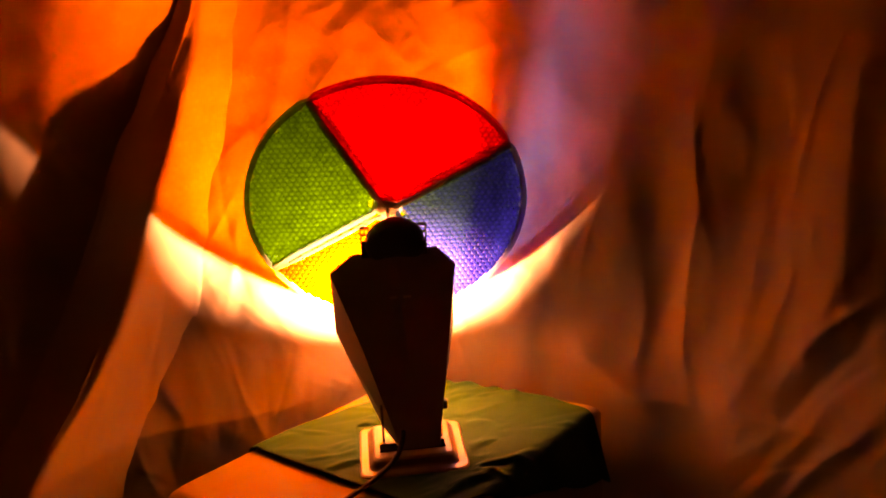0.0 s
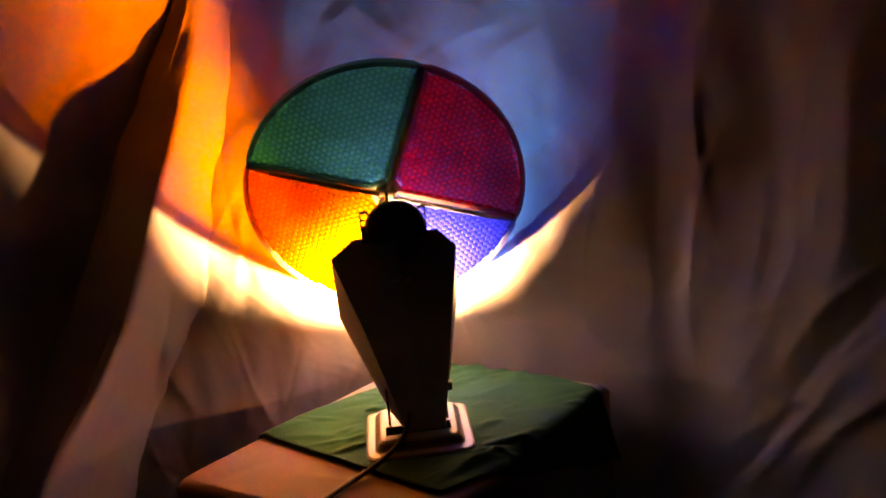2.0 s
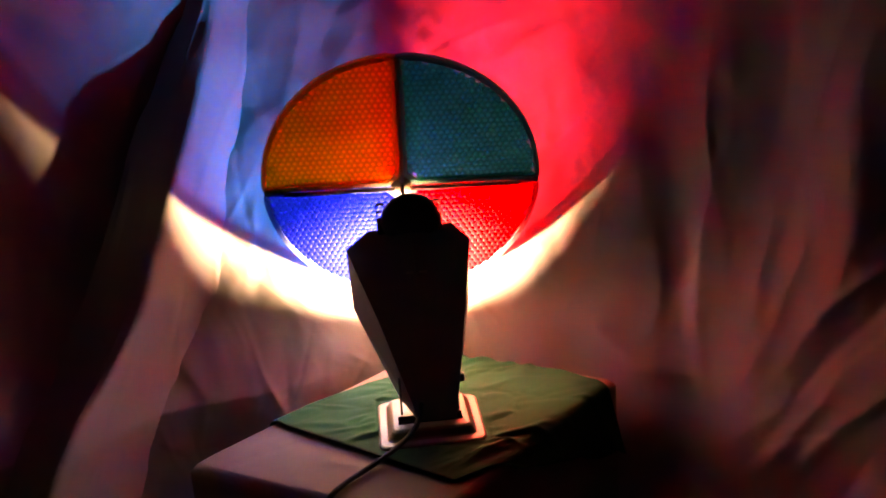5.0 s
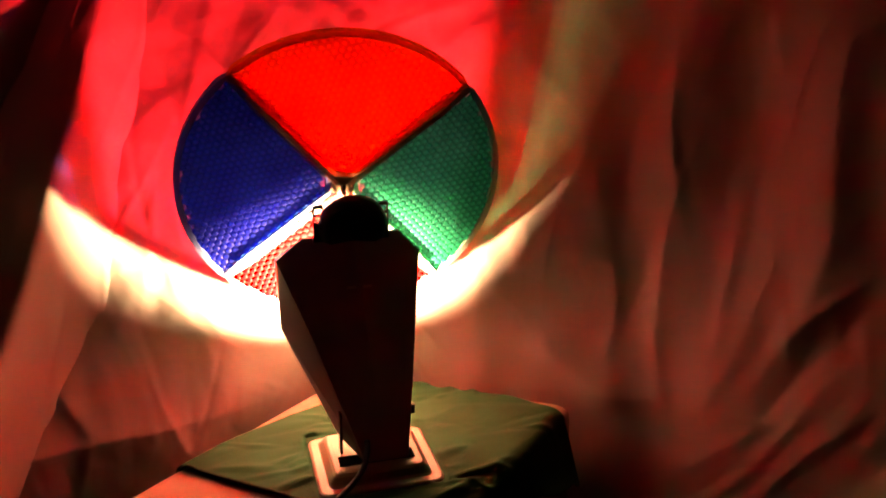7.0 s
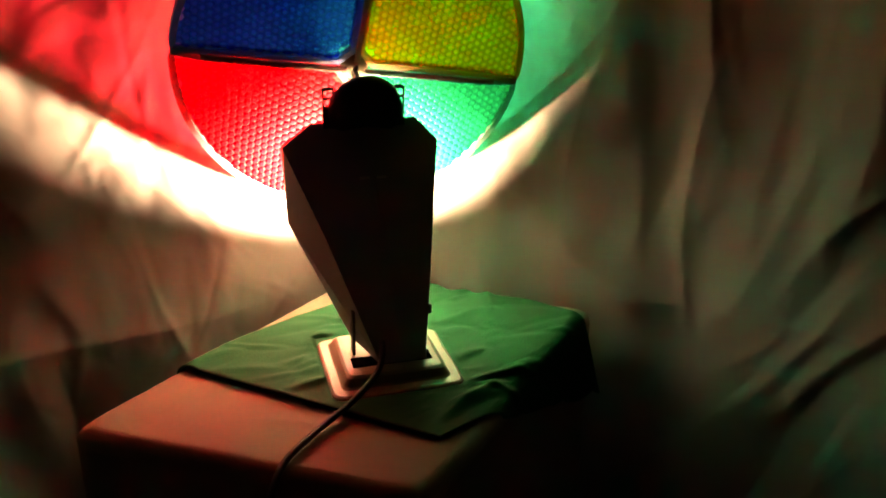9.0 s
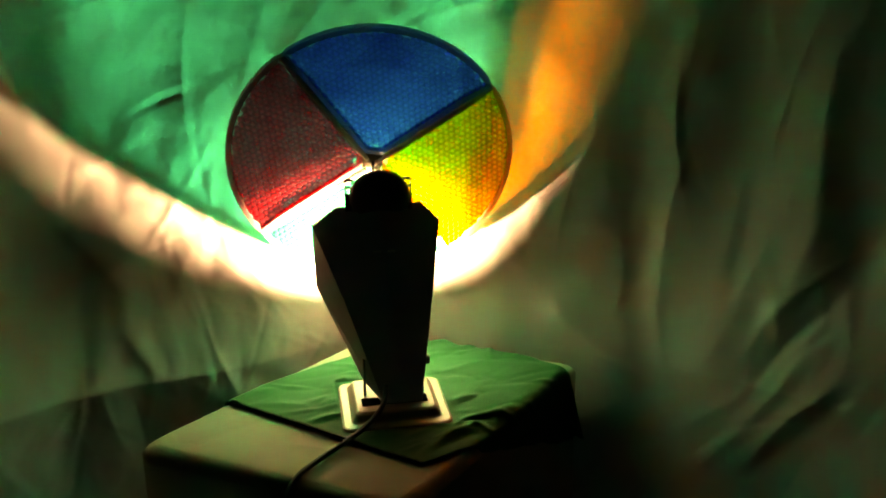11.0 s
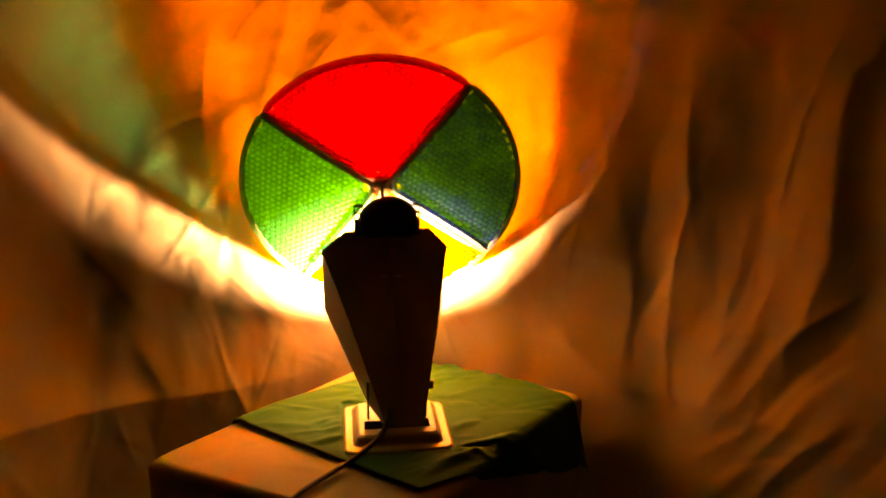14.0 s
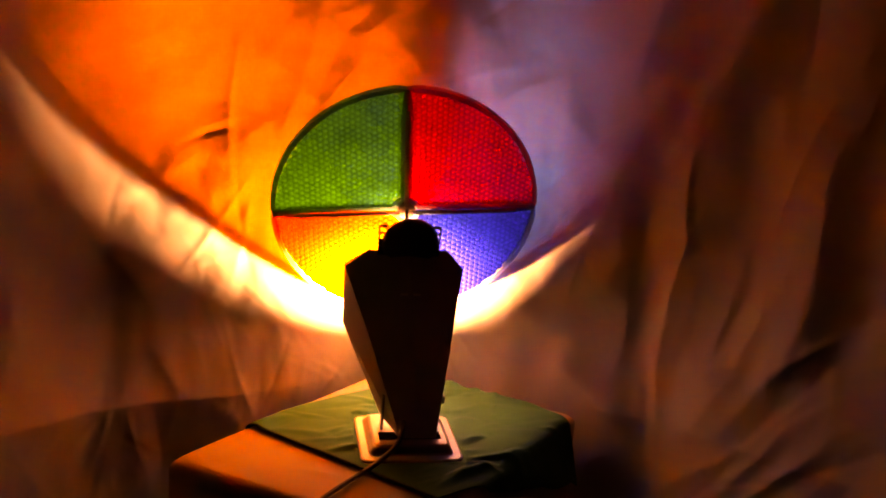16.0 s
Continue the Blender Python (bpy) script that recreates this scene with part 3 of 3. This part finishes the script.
def lamp_motor():
    side, up = Vector((1, 0, 0)), Vector((0, -0.342, 0.94))
    ax = Vector((0, 0.94, 0.342))
    c = Vector((-0.0022, 0.1165, 0.2125))
    bm = bmesh.new()
    ring_profile(bm, c, ax, side, up, [(-0.006, 0.0005), (-0.006, 0.026), (-0.003, 0.0315), (0.001, 0.033), (0.0055, 0.033), (0.0065, 0.0005)], 40)
    motor = part("motor", bm, DARK_STEEL, lamp, "round dark motor above the housing", True)
    for sx in (-1, 1):
        bm = bmesh.new()
        x = -0.0035 + sx * 0.0312
        # ear plate with two holes, made of a frame of short bars
        base_z = 0.1995
        for (xa, xb, za, zb) in ((-0.0052, -0.0034, base_z, 0.2345), (0.0034, 0.0052, base_z, 0.2345), (-0.0034, 0.0034, 0.2320, 0.2352), (-0.0034, 0.0034, 0.2240, 0.2264),
                                 (-0.0034, 0.0034, base_z, 0.2190)):
            box(bm, (x + xa, 0.118, za), (x + xb, 0.1196, zb))
        part("mounting_ear", bm, DARK_STEEL, motor, "punched steel mounting ear")
    bm = bmesh.new()
    ring_profile(bm, HUB - NORMAL * 0.022, NORMAL, RIGHT, UP, [(0.0, 0.0022), (0.03, 0.0022)], 12, True)
    part("shaft", bm, STEEL, motor, "thin steel drive shaft", True)
    bm = bmesh.new()
    box(bm, (-0.0088, 0.126, 0.238), (-0.0060, 0.1285, 0.2515))
    part("shaft_arm", bm, DARK_STEEL, motor)


lamp_motor()


def lamp_bulb():
    m, nodes, links, bsdf = material("frosted_bulb_glow")
    bsdf.inputs["Base Color"].default_value = (0.9, 0.85, 0.75, 1)
    bsdf.inputs["Emission Color"].default_value = (1.0, 0.83, 0.62, 1)
    bsdf.inputs["Emission Strength"].default_value = 25.0
    bm = bmesh.new()
    ring_profile(bm, BULB, NORMAL, RIGHT, UP, [(-0.030, 0.013), (-0.018, 0.014), (-0.014, 0.020), (-0.008, 0.024)], 32)
    part("reflector", bm, SILVER, lamp, "silvered reflector cup", True)
    # an unseen round shroud added to cut the beam, its mouth wider on one side
    bm = bmesh.new()
    reach, n = 0.017, 48
    mouth, edge, rear = [], [], []
    for i in range(n):
        a = 2 * math.pi * i / n
        across = math.cos(a) if math.sin(a) < 0 else math.copysign(abs(math.cos(a)) ** (1.45 if math.cos(a) > 0 else 2.0), math.cos(a))
        d = RIGHT * (across * (0.0350 if across > 0 else 0.0400) - 0.0020) + UP * (math.sin(a) * (0.029 if math.sin(a) > 0 else 0.0300) + 0.0034)
        mouth.append(BULB + NORMAL * reach + d)
        edge.append(BULB + NORMAL * reach + d * 1.06)
        rear.append(BULB - NORMAL * 0.030 + d * 1.06)
    rings = [[bm.verts.new(p) for p in ring] for ring in (mouth, edge, rear)]
    for a, b in zip(rings, rings[1:]):
        for i in range(n):
            bm.faces.new((a[i], a[(i + 1) % n], b[(i + 1) % n], b[i]))
    cut_shroud = part("beam_cut_shroud", bm, DARK_STEEL, lamp, "unseen dark shroud added to shape the edge of the beam")
    s = cut_shroud.modifiers.new("thickness", "SOLIDIFY")
    s.thickness = 0.0012
    bm = bmesh.new()
    ring_profile(bm, BULB, NORMAL, RIGHT, UP, [(-0.010, 0.022), (-0.007, 0.0225), (-0.0055, 0.0005)], 24)
    part("bulb", bm, m, lamp, "glowing frosted floodlight bulb", True)


lamp_bulb()


def wheel_pose(degrees):
    """The wheel turned clockwise by so many degrees, seen from behind the lamp."""
    frame3 = Matrix((RIGHT, UP, -NORMAL)).transposed().to_4x4()
    return Matrix.Translation(HUB) @ frame3 @ Matrix.Rotation(math.radians(-degrees), 4, "Z")


# the wheel's own space: x right, y up, z towards the viewer behind the lamp
def wheel():
    X, Y, Zv = Vector((1, 0, 0)), Vector((0, 1, 0)), Vector((0, 0, 1))
    bm = bmesh.new()
    ring_profile(bm, Vector((0, 0, 0)), Zv, X, Y, [(-0.006, 0.0005), (-0.006, 0.010), (-0.004, 0.0125), (0.002, 0.0125), (0.0065, 0.009), (0.0075, 0.0005)], 28)
    hub = part("wheel", bm, IVORY, lamp, "turning wheel of four coloured plastic panels", True)
    hub.matrix_basis = wheel_pose(62.0)
    for q, tint in enumerate(("blue", "amber", "green", "red")):
        panel(hub, q, tint)
        spoke(hub, q)
    return hub


def polar(a, r, z=0.0):
    """Clockwise from up, in degrees."""
    return Vector((r * math.sin(math.radians(a)), r * math.cos(math.radians(a)), z))


def panel(hub, q, tint):
    colour, body = TINTS[tint], BODIES[tint]
    root = tuple(c ** 0.7 for c in colour)
    sheet_mat = tinted(tint + "_plastic", root, 0.69, 1.0, 0.25, body, 0.12)
    groove_mat = tinted(tint + "_plastic_thick", tuple(0.92 * c for c in colour), 0.68, 1.0, 0.45, body, 0.12)
    cap_mat = tinted(tint + "_plastic_thin", tuple(c ** 0.72 for c in colour), 0.50, 1.0, 0.42, body, 0.12)
    # lip colour pulled towards white: the lamp's highlight on the edges, painted in
    lit_edge_mat = tinted(tint + "_plastic_lit_edge", tuple(c ** 0.9 for c in colour), 0.40, 0.9, 0.2, tuple(0.5 * c + 0.4 for c in colour), 0.6)
    a0, a1 = 90 * q, 90 * q + 90
    r0, r1 = 0.0135, RADIUS - 0.0035

    def rim(r, n=30, z=0.0):
        lim = math.degrees(0.0006 / max(r, 0.02))
        return [polar(a0 + lim + (90 - 2 * lim) * i / n, r, z) for i in range(n + 1)]
    bm = bmesh.new()
    bm.faces.new([bm.verts.new(p) for p in (*rim(r1, 30), *reversed(rim(r0, 8)))])
    bmesh.ops.triangulate(bm, faces=bm.faces)
    pane = part("panel", bm, sheet_mat, hub, {"red": "red", "blue": "deep blue", "amber": "amber yellow", "green": "emerald green"}[tint] + " beaded translucent plastic panel")
    # raised lip round the panel
    outline = [*rim(RADIUS - 0.0034, 30), *[polar(a1 - math.degrees(math.asin(min(1, 0.0036 / r))), r) for r in (0.12, 0.09, 0.06, 0.04, 0.025, 0.016)],
               *[polar(a0 + math.degrees(math.asin(min(1, 0.0036 / r))), r) for r in (0.016, 0.025, 0.04, 0.06, 0.09, 0.12)]]
    bm = bmesh.new()
    ring = []
    count = len(outline)
    for i, p in enumerate(outline):
        d = (outline[(i + 1) % count] - outline[i - 1]).normalized()
        side = Vector((d.y, -d.x, 0))
        ring.append([bm.verts.new(p + side * sx * 0.0033 + Vector((0, 0, sz))) for sx, sz in ((-1, -0.003), (1, -0.003), (0.8, 0.0042), (-0.8, 0.0042))])
    for i in range(count):
        a, b = ring[i], ring[(i + 1) % count]
        for k in range(4):
            bm.faces.new((a[k], a[(k + 1) % 4], b[(k + 1) % 4], b[k]))
    bmesh.ops.recalc_face_normals(bm, faces=bm.faces)
    part("lip", bm, lit_edge_mat, pane, "raised moulded lip")
    # beads pressed into the sheet, in a hexagonal pattern
    step = 0.0068
    verts, faces, mats = [], [], []
    for j in range(-26, 27):
        for i in range(-26, 27):
            x, y = (i + 0.5 * (j % 2)) * step, j * step * 0.866
            r, a = math.hypot(x, y), math.degrees(math.atan2(x, y)) % 360
            if not (a0 < a < a1) or r < 0.018 or r > RADIUS - 0.0065:
                continue
            if r * math.sin(math.radians(min(a - a0, a1 - a))) < 0.0058:
                continue
            n0 = len(verts)
            for rr, zz in ((step * 0.577, 0.0013), (step * 0.31, 0.0027)):
                for k in range(6):
                    t = math.radians(60 * k + 30)
                    verts.append((x + rr * math.cos(t), y + rr * math.sin(t), zz))
            for k in range(6):
                faces.append((n0 + k, n0 + (k + 1) % 6, n0 + 6 + (k + 1) % 6, n0 + 6 + k))
                mats.append(0)
            faces.append(tuple(n0 + 6 + k for k in range(6)))
            mats.append(1)
    data = bpy.data.meshes.new("beading")
    data.from_pydata(verts, [], faces)
    data.materials.append(groove_mat)
    data.materials.append(cap_mat)
    data.polygons.foreach_set("material_index", mats)
    beads = new("beading", data)
    beads.parent = pane
    tagged(beads, "moulded beads of the panel", kind="stuff")


def spoke(hub, q):
    bm = bmesh.new()
    box(bm, (-0.0024, 0.008, 0.0075), (0.0024, 0.130, 0.0092))
    bevel(bm, 0.0005, 1)
    bm.transform(Matrix.Rotation(math.radians(-90 * q), 4, "Z"))
    part("spoke", bm, CREAM, hub, "thin cream-painted metal spoke")


colour_wheel = wheel()

# ---- the cord ----
bm = bmesh.new()
tube(bm, [(-0.010, 0.024, 0.036), (-0.0125, 0.012, 0.030), (-0.020, 0.000, 0.020), (-0.040, -0.016, 0.010), (-0.068, -0.038, 0.0046), (-0.090, -0.060, 0.0040),
          (-0.106, -0.079, 0.0020), (-0.117, -0.094, -0.014), (-0.123, -0.104, -0.05), (-0.128, -0.112, -0.2), (-0.13, -0.14, -0.6), (-0.16, -0.22, -0.745), (-0.4, -0.5, -0.745)], 0.0027)
cord = tagged(part("power_cord", bm, CORD, None, smooth=True), "thin dark brown power cord trailing off the stand", "cord")

motions()
